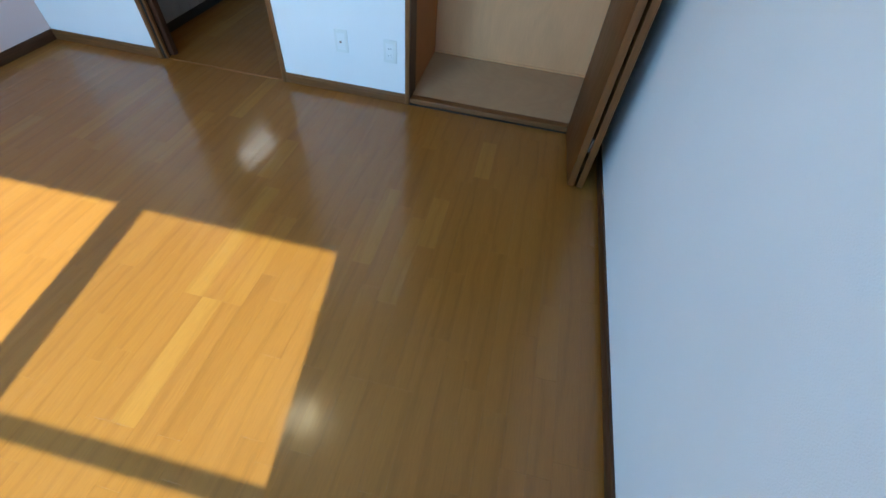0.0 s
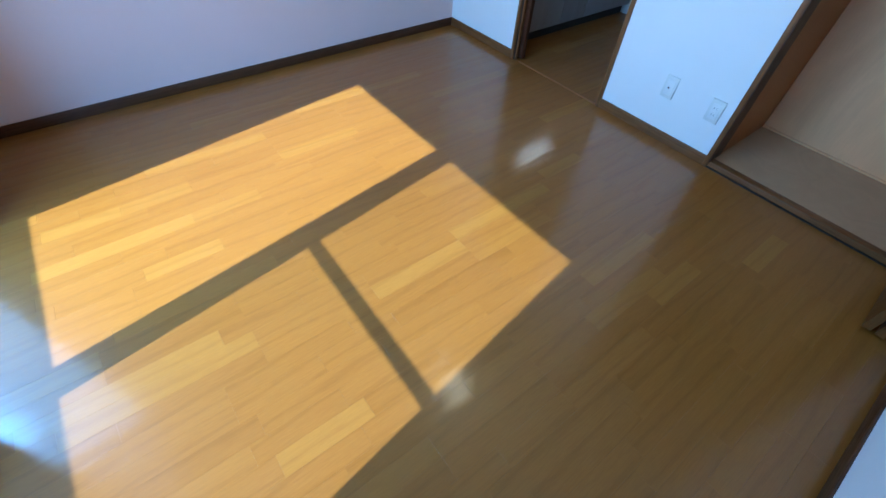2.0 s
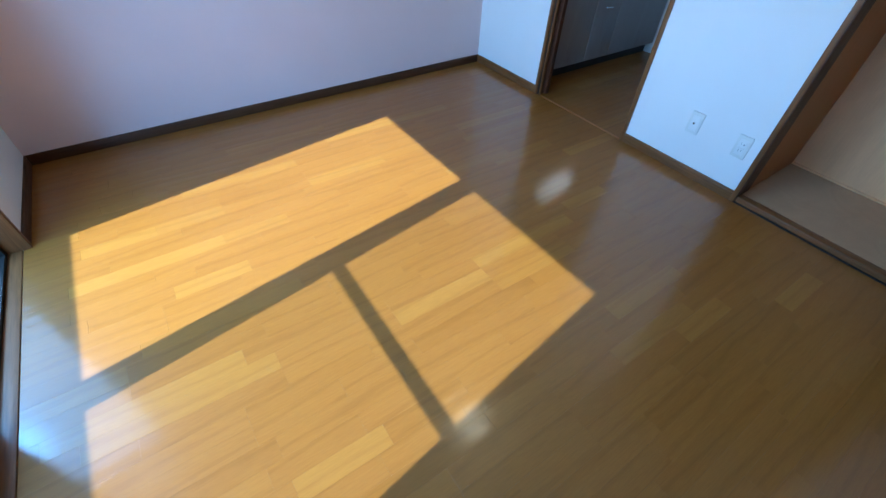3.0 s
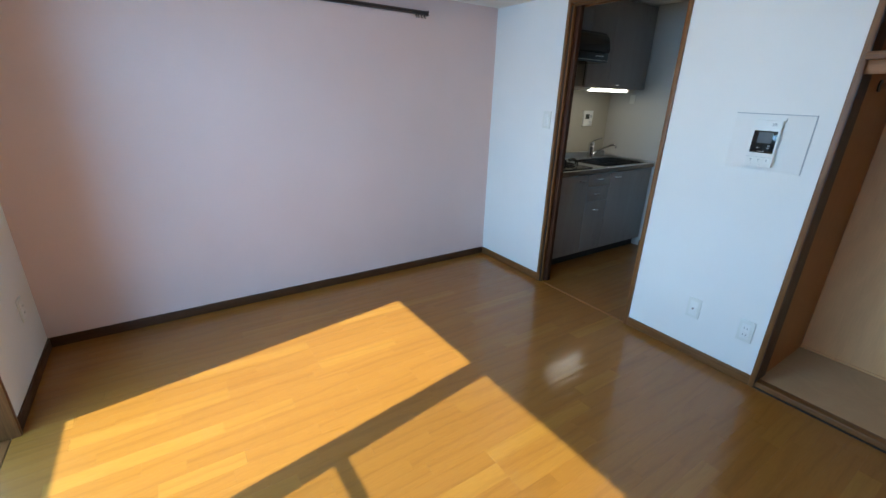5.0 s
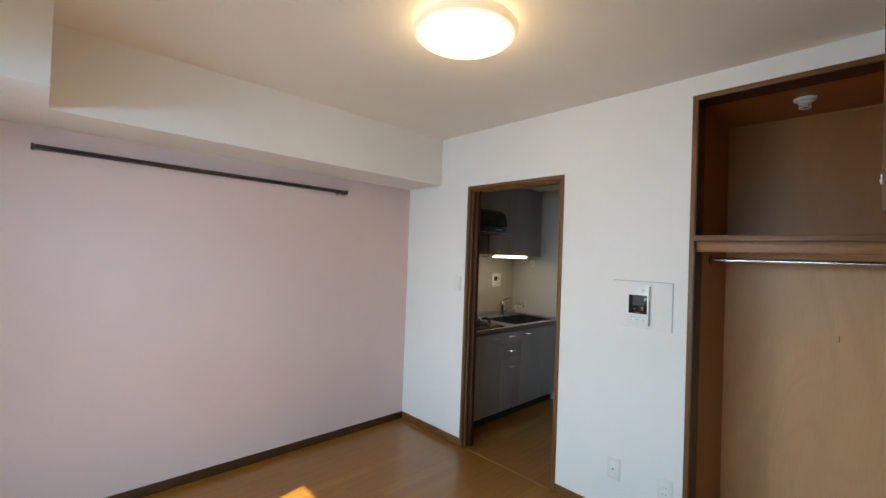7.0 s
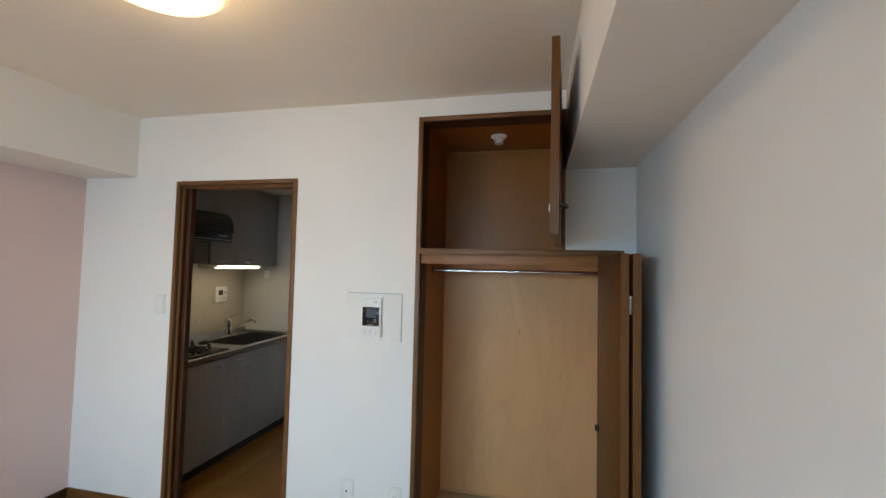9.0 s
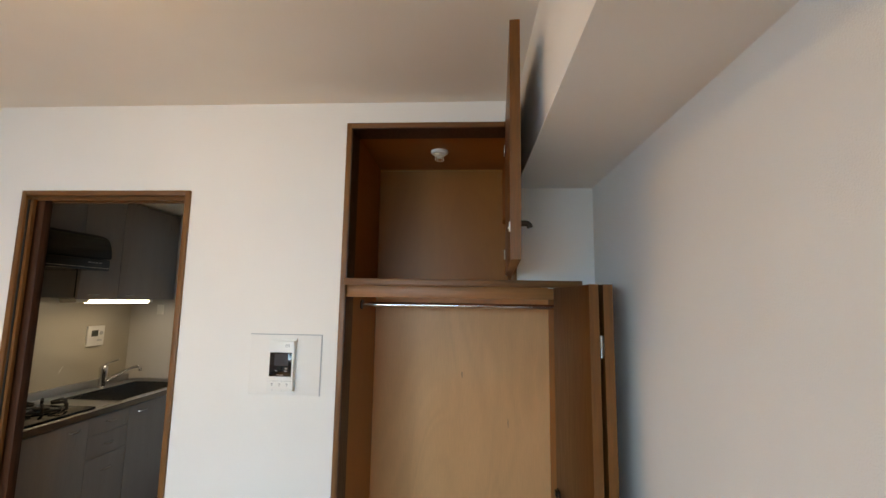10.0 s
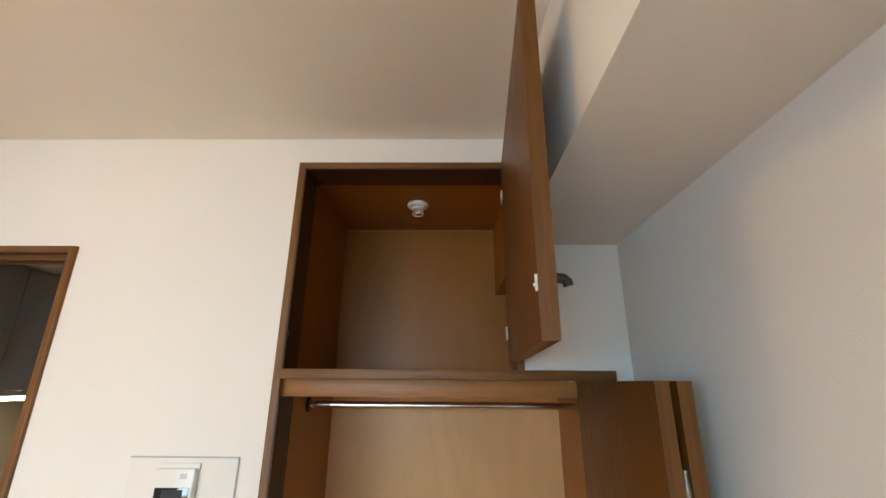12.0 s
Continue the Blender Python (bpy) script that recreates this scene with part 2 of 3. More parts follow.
def sweep(bm, pts, r, seg=12):
    pts = [Vector(p) for p in pts]
    rings = []
    for i, p in enumerate(pts):
        d = (pts[min(i + 1, len(pts) - 1)] - pts[max(i - 1, 0)]).normalized()
        q = d.to_track_quat("Z", "Y")
        rings.append([bm.verts.new(p + q @ Vector((r * math.cos(6.28318531 * k / seg), r * math.sin(6.28318531 * k / seg), 0))) for k in range(seg)])
    for lo, hi in zip(rings, rings[1:]):
        for k in range(seg):
            bm.faces.new((lo[k], lo[(k + 1) % seg], hi[(k + 1) % seg], hi[k]))
    bm.faces.new(rings[0][::-1])
    bm.faces.new(rings[-1])
    bmesh.ops.recalc_face_normals(bm, faces=bm.faces)

def smooth(me, angle=0.6):
    me.shade_smooth()
    me.set_sharp_from_angle(angle=angle)

def base_of(ob):
    p = Vector(ob.location)
    while ob.parent:
        ob = ob.parent
        p = p + ob.location
    return p

def part(name, bm, mat, parent=None, label="", round_=True):
    me = bpy.data.meshes.new(name)
    if parent:
        bmesh.ops.translate(bm, verts=bm.verts, vec=-base_of(parent))
    bm.to_mesh(me)
    bm.free()
    me.materials.append(mat)
    if round_:
        smooth(me)
    ob = new(name, me)
    ob.parent = parent
    return tagged(ob, label=label)

def thing(name, at, label, category, group="", kind=""):
    ob = new(name)
    ob.location = at
    ob.empty_display_size = 0.05
    return tagged(ob, label, category, group, kind)

def slab(name, boxes, mat, parent=None, label="", bevel=0.0):
    bm = bmesh.new()
    for bx in boxes:
        box(bm, *bx, bevel=bevel)
    return part(name, bm, mat, parent, label)

def structure(name, boxes, mat, label, category="structure", bevel=0.0):
    ob = slab(name, boxes, mat, None, "", bevel)
    return tagged(ob, label, category, kind="structure")

# ---- plan ----
XL, XR, YS, CEIL = -1.568, 1.846, -3.14, 2.455
DX0, DX1, DTOP = -0.838, -0.0, 2.03
CX0, CX1, CX2, CTOP, CMID = 0.731, 1.787, 1.51, 2.352, 1.63
KYN, KZ = 1.56, 2.23
CB = 0.65

# ---- large structure ----
structure("wall_west", [(XL - 0.12, XL, YS - 0.15, 0.0, -0.02, CEIL)], M_PINK, "pale pink textured wallpaper wall", "wall")
structure("wall_east", [(XR, XR + 0.12, YS - 0.15, 0.0, -0.02, CEIL)], M_WALL, "white textured wallpaper wall beside the closet", "wall")
structure("wall_north", [
    (XL, DX0, 0.0, 0.10, -0.02, CEIL), (DX0, DX1, 0.0, 0.10, DTOP, CEIL), (DX1, CX0, 0.0, 0.10, -0.02, CEIL),
    (CX0, CX2, 0.0, 0.10, CTOP, CEIL), (CX2, CX1, 0.0, 0.10, CMID, CEIL), (CX1, XR, 0.0, 0.10, -0.02, CEIL)],
    M_WALL, "white textured wallpaper wall with door and closet openings", "wall")
WX0, WX1, WZ0, WZ1 = -0.787, 1.163, 0.02, 1.938
structure("wall_south", [
    (XL, WX0, YS - 0.15, YS, -0.02, CEIL), (WX1, XR, YS - 0.15, YS, -0.02, CEIL),
    (WX0, WX1, YS - 0.15, YS, WZ1, CEIL), (WX0, WX1, YS - 0.15, YS - 0.02, -0.10, -0.02)],
    M_WALL, "white textured wallpaper wall around the balcony window", "wall")
structure("ceiling", [(XL - 0.12, XR + 0.12, YS - 0.15, 0.10, CEIL, CEIL + 0.1)], M_CEIL, "plain off-white papered ceiling", "ceiling")
structure("beam_west", [(XL, -1.157, -2.413, 0.0, 2.068, CEIL), (XL, -0.775, YS, -2.413, 2.068, CEIL)], M_WALL, "white boxed ceiling beam above the pink wall", "beam")
structure("corner_box", [(XL, -1.50, YS, -2.942, 1.976, 2.068)], M_WALL, "small white box under the beam in the corner by the window", "beam")
structure("beam_east", [(CX2, XR, YS, 0.0, 2.042, CEIL)], M_WALL, "white boxed ceiling beam along the white wall", "beam")
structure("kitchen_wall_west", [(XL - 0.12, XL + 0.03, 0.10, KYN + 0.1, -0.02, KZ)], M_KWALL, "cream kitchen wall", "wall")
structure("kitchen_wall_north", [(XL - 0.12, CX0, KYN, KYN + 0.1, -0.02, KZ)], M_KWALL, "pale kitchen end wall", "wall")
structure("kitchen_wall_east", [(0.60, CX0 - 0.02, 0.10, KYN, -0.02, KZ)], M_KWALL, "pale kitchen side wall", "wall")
structure("kitchen_ceiling", [(XL - 0.12, CX0, 0.10, KYN + 0.1, KZ, KZ + 0.1)], M_CEIL, "off-white kitchen ceiling", "ceiling")
structure("skirting_west", [(XL, XL + 0.009, YS + 0.009, -0.009, 0.0, 0.060)], M_BASE_Y, "dark brown wooden skirting board", "skirting", 0.0015)
structure("skirting_east", [(XR - 0.009, XR, YS + 0.009, -0.009, 0.0, 0.060)], M_BASE_Y, "dark brown wooden skirting board", "skirting", 0.0015)
structure("skirting_south", [(XL, WX0 - 0.03, YS, YS + 0.009, 0.0, 0.060), (WX1 + 0.03, XR, YS, YS + 0.009, 0.0, 0.060)], M_BASE_X, "dark brown wooden skirting board", "skirting", 0.0015)
structure("skirting_north", [(XL, DX0 - 0.001, -0.009, 0, 0.0, 0.060), (DX1 + 0.001, CX0 - 0.001, -0.009, 0, 0.0, 0.060)], M_TRIM_X, "brown wooden skirting board with a fine top groove", "skirting", 0.0015)
structure("skirting_groove", [(DX1 + 0.001, CX0 - 0.001, -0.0115, -0.009, 0.046, 0.049)], M_TRIM_X, "raised bead on the brown skirting board", "skirting")
structure("kitchen_skirting", [(-0.92, 0.60, KYN - 0.009, KYN, 0.0, 0.06)], M_BASE_X, "dark brown kitchen skirting board", "skirting", 0.0015)
floor = structure("floor", [(XL - 0.12, XR + 0.12, YS, 0.10, -0.10, -0.004), (XL - 0.12, CX0, 0.10, KYN + 0.1, -0.10, -0.004)], M_GAP, "golden oak strip floor with glossy varnish", "floor")

# doorway
door = thing("door_1", (-0.42, 0.0, 0.0), "brown wooden sliding door frame standing open to the kitchen", "door frame", kind="structure")
slab("casing", [(DX0, DX0 + 0.024, -0.012, 0.112, 0.0, DTOP)], M_TRIM_V, door, bevel=0.0015)
slab("casing", [(DX1 - 0.024, DX1, -0.012, 0.112, 0.0, DTOP)], M_TRIM_V, door, bevel=0.0015)
slab("casing", [(DX0 + 0.024, DX1 - 0.024, -0.012, 0.112, DTOP - 0.024, DTOP)], M_TRIM_X, door, bevel=0.0015)
slab("header_groove", [(DX0 + 0.024, DX1 - 0.024, 0.02, 0.032, DTOP - 0.04, DTOP - 0.024), (DX0 + 0.024, DX1 - 0.024, 0.08, 0.092, DTOP - 0.04, DTOP - 0.024)], M_TRIM_X, door)
# Solid black strip draws the shade of the gap beside the casing.
slab("groove", [(DX0 + 0.024, DX0 + 0.032, 0.0, 0.1, 0.0, DTOP - 0.041)], M_TRACK, door)
slab("jamb", [(DX0 + 0.032, DX0 + 0.046, 0.004, 0.022, 0.0, DTOP - 0.041)], M_TRIM_V, door, bevel=0.001)
# Rear jamb strip gets its shade from the dark colour.
slab("jamb", [(DX0 + 0.032, DX0 + 0.046, 0.078, 0.1, 0.0, DTOP - 0.041)], M_DARK_SHADED, door, "jamb strip coloured dark for its shade", 0.001)
slab("door_leaf", [(DX0 + 0.034, DX0 + 0.076, 0.032, 0.066, 0.012, DTOP - 0.03)], M_DARK_SHADED, door, bevel=0.002)
slab("threshold", [(DX0 + 0.08, DX1 - 0.024, 0.0, 0.012, -0.003, 0.0035)], M_FASCIA, door, "light wooden threshold strip", 0.001)

# ---- window and balcony ----
win = thing("window_1", (0.2, YS - 0.1, 0.0), "tall sliding balcony window with one half open", "window", kind="structure")
slab("casing", [(WX0 - 0.022, WX0 + 0.003, YS - 0.075, YS + 0.012, 0.0, WZ1)], M_TRIM_V, win, bevel=0.0015)
slab("casing", [(WX1 - 0.003, WX1 + 0.022, YS - 0.075, YS + 0.012, 0.0, WZ1)], M_TRIM_V, win, bevel=0.0015)
slab("casing", [(WX0 - 0.022, WX1 + 0.022, YS - 0.075, YS + 0.012, WZ1 - 0.003, WZ1 + 0.022)], M_TRIM_X, win, bevel=0.0015)
slab("window_sill", [(WX0 + 0.003, WX1 - 0.003, YS - 0.075, YS - 0.022, -0.02, 0.004)], M_TRIM_X, win, "brown wooden threshold board", 0.0015)
slab("window_frame", [(WX0, WX0 + 0.03, YS - 0.15, YS - 0.075, 0.02, WZ1 - 0.03), (WX1 - 0.03, WX1, YS - 0.15, YS - 0.075, 0.02, WZ1 - 0.03),
     (WX0, WX1, YS - 0.15, YS - 0.075, WZ1 - 0.03, WZ1), (WX0, WX1, YS - 0.15, YS - 0.075, 0.0, 0.02)], M_ALU, win)
for n, y in enumerate((YS - 0.098, YS - 0.128)):
    s0, s1, d = 0.126, WX1 - 0.03, 0.009
    rails = [(s0, s0 + 0.122, y - d, y + d, 0.022, WZ1 - 0.032), (s1 - 0.02, s1, y - d, y + d, 0.022, WZ1 - 0.032),
        (s0 + 0.122, s1 - 0.02, y - d, y + d, WZ1 - 0.043, WZ1 - 0.032), (s0 + 0.122, s1 - 0.02, y - d, y + d, 0.022, 0.11)]
    if n == 0:
        rails.append((s0 + 0.122, s1 - 0.02, y - d, y + d, 1.066, 1.108))
    slab("sash", rails, M_ALU, win)
    for z0, z1 in (((0.11, 1.066), (1.108, WZ1 - 0.043)) if n == 0 else ((0.11, WZ1 - 0.043),)):
        slab("pane", [(s0 + 0.122, s1 - 0.02, y - 0.002, y + 0.002, z0, z1)], M_GLASS, win).visible_shadow = False
bm = bmesh.new()
bm.faces.new([bm.verts.new(v) for v in ((0.13, YS - 0.146, 0.022), (WX1 - 0.03, YS - 0.146, 0.022), (WX1 - 0.03, YS - 0.146, WZ1 - 0.032), (0.13, YS - 0.146, WZ1 - 0.032))])
part("insect_screen", bm, M_NET, win, "dark fine insect net")
balcony = structure("balcony", [(XL - 1.5, XR + 1.5, -4.40, YS - 0.15, -0.25, -0.08), (XL - 1.5, XR + 1.5, -4.42, -4.28, -0.08, 1.165)], M_CONC, "pale rendered balcony floor and parapet", "balcony")
ground = structure("ground", [(-900, 900, -900, 900, -9.2, -9.0)], M_GROUND, "flat grey ground far below the balcony", "ground")

# ---- closet ----
closet = thing("closet", ((CX0 + CX1) / 2, 0.3, 0.0), "built-in brown wooden closet with bare plywood inside", "closet")
slab("frame_post", [(CX0, CX0 + 0.024, -0.012, 0.12, 0.0, CTOP)], M_TRIM_V, closet, bevel=0.0015)
slab("frame_post", [(CX1 - 0.024, CX1, -0.012, 0.12, 0.0, CMID - 0.03)], M_TRIM_V, closet, bevel=0.0015)
slab("frame_post", [(CX2 - 0.024, CX2, -0.012, 0.12, CMID, CTOP)], M_TRIM_V, closet, bevel=0.0015)
slab("frame_head", [(CX0 + 0.024, CX2 - 0.024, -0.012, 0.12, CTOP - 0.024, CTOP)], M_TRIM_X, closet, bevel=0.0015)
# Thin dark sheets colour in the shade on the frame's inner faces.
slab("shaded_return", [(CX0 + 0.024, CX2 - 0.024, -0.008, 0.118, CTOP - 0.027, CTOP - 0.024)], M_DARK_SHADED, closet, "frame inner face in brown darkened for shade")
slab("shaded_return", [(CX0 + 0.024, CX0 + 0.027, -0.008, 0.118, CMID, CTOP - 0.027)], M_DARK_SHADED, closet, "frame inner face in brown darkened for shade")
slab("shaded_return", [(CX0 + 0.024, CX0 + 0.027, -0.008, 0.118, 0.034, CMID - 0.083)], M_DARK_SHADED, closet, "frame inner face in brown darkened for shade")
slab("shelf", [(CX0 + 0.016, CX1 + 0.001, -0.018, 0.12, CMID - 0.03, CMID)], M_TRIM_X, closet, bevel=0.002)
slab("fascia", [(CX0 + 0.024, CX1 - 0.024, 0.012, 0.034, CMID - 0.082, CMID - 0.03)], M_FASCIA, closet, "lighter brown cross board", 0.001)
slab("back_panel", [(CX0, CX1, CB, CB + 0.01, 0.0, CMID)], M_PLY, closet, "pale figured plywood back")
slab("scratch", [(1.2665, 1.2695, CB - 0.0006, CB + 0.001, 1.098, 1.130)], M_DARK_SHADED, closet, "short dark scratch in the plywood")
slab("scratch", [(1.5305, 1.5325, CB - 0.0006, CB + 0.001, 0.825, 0.870)], M_DARK_SHADED, closet, "short dark scratch in the plywood")
slab("side_panel", [(CX0 + 0.010, CX0 + 0.020, 0.12, CB, 0.0, CMID)], M_PLY_DIM, closet)
slab("side_panel", [(CX1 - 0.020, CX1 - 0.010, 0.12, CB, 0.0, CMID)], M_PLY_DIM, closet)
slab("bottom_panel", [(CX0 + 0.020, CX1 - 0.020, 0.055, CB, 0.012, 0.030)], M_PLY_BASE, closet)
slab("back_bead", [(CX0 + 0.020, CX1 - 0.020, CB - 0.008, CB, 0.030, 0.042)], M_PLY, closet)
slab("front_rail", [(CX0 + 0.024, CX1 - 0.024, 0.006, 0.055, 0.0, 0.033)], M_TRIM_X, closet, bevel=0.0015)
slab("track", [(CX0 + 0.024, CX1 - 0.024, -0.006, 0.006, -0.004, 0.004)], M_TRACK, closet, "black metal floor track")
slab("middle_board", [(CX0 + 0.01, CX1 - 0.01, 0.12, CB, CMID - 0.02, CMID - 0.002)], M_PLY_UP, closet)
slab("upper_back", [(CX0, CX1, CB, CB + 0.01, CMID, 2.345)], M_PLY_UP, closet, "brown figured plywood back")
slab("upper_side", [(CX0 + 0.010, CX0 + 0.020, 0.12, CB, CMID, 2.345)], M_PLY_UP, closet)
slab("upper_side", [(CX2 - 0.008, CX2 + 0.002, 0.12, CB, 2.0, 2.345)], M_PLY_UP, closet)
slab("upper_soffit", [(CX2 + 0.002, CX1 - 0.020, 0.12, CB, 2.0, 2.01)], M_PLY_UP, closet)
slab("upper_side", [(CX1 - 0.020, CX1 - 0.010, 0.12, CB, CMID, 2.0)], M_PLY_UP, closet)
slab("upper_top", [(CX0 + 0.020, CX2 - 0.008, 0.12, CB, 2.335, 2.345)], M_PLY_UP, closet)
slab("upper_bead", [(CX0 + 0.020, CX2 - 0.008, CB - 0.006, CB, 2.327, 2.335)], M_PLY_DIM, closet)
slab("outer_shell", [(CX0 - 0.02, XR, CB + 0.01, CB + 0.03, 0.0, CEIL), (CX0 - 0.02, CX0, 0.10, CB + 0.01, 0.0, CEIL), (XR, XR + 0.02, 0.1, CB + 0.03, 0.0, CEIL), (CX0, XR, 0.10, CB, CEIL, CEIL + 0.02)], M_GROUND, closet)

rail = thing("clothes_rail", (1.26, 0.30, 1.512), "chrome clothes rail under the closet shelf", "clothes rail")
bm = bmesh.new(); rod(bm, (CX0 + 0.026, 0.30, 1.512), (CX1 - 0.026, 0.30, 1.512), 0.0125, 24); part("rail", bm, M_CHROME, rail)
for x in (CX0 + 0.0205, CX1 - 0.0265):
    bm = bmesh.new(); rod(bm, (x, 0.30, 1.512), (x + 0.006, 0.30, 1.512), 0.026, 24); part("bracket", bm, M_BRONZE, rail, "dark rail bracket")

def leaf(name, p, q, z0, z1, t, parent):
    p, q = Vector((*p, 0)), Vector((*q, 0))
    d = q - p
    a = math.atan2(d.y, d.x)
    turn = Matrix.Translation(p) @ Matrix.Rotation(a, 4, "Z")
    bm = bmesh.new()
    box(bm, 0.0012, d.length, 0, t, z0, z1, 0.001, turn)
    panel = part(name, bm, M_DOOR, parent)
    bm = bmesh.new()
    box(bm, -0.0006, 0.0012, 0, t, z0, z1, 0, turn)
    part("edge_band", bm, M_DOOR_EDGE, panel, "lighter brown edge banding")
    return panel

fold = thing("folding_door", (1.69, -0.23, 0.015), "brown wooden folding closet door pushed open", "folding door")
leaf("door_panel", (1.686, -0.472), (1.667, -0.006), 0.015, 1.597, -0.030, fold)
leaf("door_panel", (1.760, -0.472), (1.768, -0.006), 0.015, 1.597, 0.029, fold)
for z in (0.25, 1.40):
    bm = bmesh.new(); rod(bm, (1.723, -0.466, z - 0.035), (1.723, -0.466, z + 0.035), 0.0055, 16)
    box(bm, 1.7145, 1.732, -0.464, -0.461, z - 0.03, z + 0.03); rod(bm, (1.723, -0.466, z - 0.006), (1.723, -0.466, z + 0.006), 0.008, 16)
    part("hinge", bm, M_STEELD, fold, "dull metal hinge")
bm = bmesh.new(); box(bm, 1.652, 1.668, -0.065, -0.03, 0.772, 0.778, 0.001); box(bm, 1.652, 1.668, -0.065, -0.03, 0.784, 0.790, 0.001)
box(bm, 1.662, 1.669, -0.070, -0.025, 0.768, 0.794, 0.001); part("catch", bm, M_BRONZE, fold, "dark metal catch")
bm = bmesh.new(); box(bm, 1.645, 1.675, -0.008, 0.0, 1.596, 1.600, 0.001); part("pivot", bm, M_CHROME, fold, "chrome top pivot")

hatch = thing("hatch_door", (1.44, -0.36, 1.642), "brown wooden upper closet door standing wide open", "cabinet door")
leaf("door_panel", (1.4115, -0.724), (1.462, -0.004), 1.650, 2.341, -0.029, hatch)
for z in (1.74, 2.208):
    bm = bmesh.new(); box(bm, 1.4545, 1.4575, -0.045, -0.012, z - 0.020, z + 0.020, 0.0008); rod(bm, (1.458, -0.008, z - 0.02), (1.458, -0.008, z + 0.02), 0.003, 14)
    part("hinge", bm, M_NICKEL, hatch, "pale metal hinge")
bm = bmesh.new(); box(bm, 1.408, 1.412, -0.722, -0.715, 1.726, 1.753, 0.001); rod(bm, (1.409, -0.7185, 1.736), (1.4055, -0.7185, 1.736), 0.003, 14); part("latch", bm, M_PLASTIC, hatch, "white roller latch")
bm = bmesh.new()
sweep(bm, [(1.440, -0.685, 1.754), (1.454, -0.685, 1.755), (1.463, -0.685, 1.754), (1.468, -0.685, 1.749), (1.470, -0.685, 1.742)], 0.0085, 16)
rod(bm, (1.4395, -0.685, 1.754), (1.444, -0.685, 1.754), 0.016, 20); part("knob", bm, M_BRONZE, hatch, "dark bronze hooked knob")
strike = thing("strike_plate", (CX0 + 0.027, 0.005, 1.74), "small chrome strike on the closet frame", "catch")
bm = bmesh.new(); box(bm, CX0 + 0.0242, CX0 + 0.0265, -0.004, 0.010, 1.722, 1.756, 0.0008); part("plate", bm, M_CHROME, strike)
bm = bmesh.new(); box(bm, CX0 + 0.0265, CX0 + 0.031, 0.0, 0.006, 1.732, 1.746, 0.001); part("roller", bm, M_TRACK, strike)

sensor = thing("smoke_detector", (1.14, 0.325, 2.335), "white round heat detector inside the upper closet", "smoke detector")
bm = bmesh.new(); lathe(bm, [(0.046, 0), (0.046, -0.008), (0.042, -0.014), (0.030, -0.017), (0.026, -0.026), (0.022, -0.028)], (1.14, 0.325, 2.335)); part("body", bm, M_CREAM, sensor)
bm = bmesh.new()
sweep(bm, [(1.14 + 0.023 * math.cos(k * 0.2618), 0.325 + 0.023 * math.sin(k * 0.2618), 2.288) for k in range(25)], 0.0022, 8)
for k in range(4):
    a = k * 1.5708 + 0.5
    rod(bm, (1.14 + 0.023 * math.cos(a), 0.325 + 0.023 * math.sin(a), 2.309), (1.14 + 0.023 * math.cos(a), 0.325 + 0.023 * math.sin(a), 2.288), 0.002, 8)
part("cage", bm, M_CREAM, sensor)
bm = bmesh.new(); lathe(bm, [(0.013, 0), (0.013, -0.003)], (1.14, 0.325, 2.300), 20); rod(bm, (1.14, 0.325, 2.309), (1.14, 0.325, 2.298), 0.003, 8); part("sensor", bm, M_PLASTIC, sensor)

# ---- things on the walls ----
panel = thing("cover_panel", (0.499, 0.0, 1.248), "white square wall panel behind the intercom", "wall panel")
slab("plate", [(0.338, 0.660, -0.0012, 0.0, 1.117, 1.379)], M_WALL, panel, bevel=0.0005)
# Grey strips paint the shading along the raised panel's top and right edges.
slab("edge_shade", [(0.338, 0.661, -0.0055, -0.0012, 1.3755, 1.3795), (0.657, 0.661, -0.0055, -0.0012, 1.117, 1.3765)], M_GREYEDGE, panel, "grey strip painting the panel edge's shade")

ic = thing("intercom", (0.488, -0.004, 1.245), "white video intercom with a dark screen and three buttons", "intercom")
slab("body", [(0.432, 0.546, -0.027, -0.0012, 1.137, 1.350)], M_PLASTIC, ic, bevel=0.003)
slab("back_plate", [(0.438, 0.550, -0.010, -0.0012, 1.345, 1.362)], M_PLASTIC, ic, bevel=0.001)
slab("screen_surround", [(0.4405, 0.5385, -0.0285, -0.0265, 1.200, 1.302)], M_BLACK, ic, bevel=0.0007)
slab("screen", [(0.462, 0.522, -0.0295, -0.0283, 1.246, 1.2965)], M_SCREEN, ic)
slab("small_print", [(0.475, 0.503, -0.0292, -0.0284, 1.2055, 1.2080), (0.468, 0.476, -0.0292, -0.0284, 1.222, 1.2255), (0.508, 0.520, -0.0292, -0.0284, 1.222, 1.2255), (0.510, 0.520, -0.0292, -0.0284, 1.232, 1.237)], M_GREYLINE, ic)
for k in range(3):
    x = 0.449 + 0.033 * k
    btn = slab("button", [(x - 0.002, x + 0.018, -0.0285, -0.0265, 1.152, 1.176)], M_PLASTIC, ic, bevel=0.0008)
    slab("symbol", [(x + 0.003, x + 0.012, -0.0293, -0.0283, 1.168, 1.1715), (x + 0.006, x + 0.009, -0.0293, -0.0283, 1.160, 1.165)], M_GREYLINE, btn)
slab("seam", [(0.432, 0.546, -0.0272, -0.0268, 1.1805, 1.1815), (0.459, 0.4596, -0.0272, -0.0268, 1.139, 1.1805), (0.499, 0.4996, -0.0272, -0.0268, 1.139, 1.1805)], M_GREYEDGE, ic)
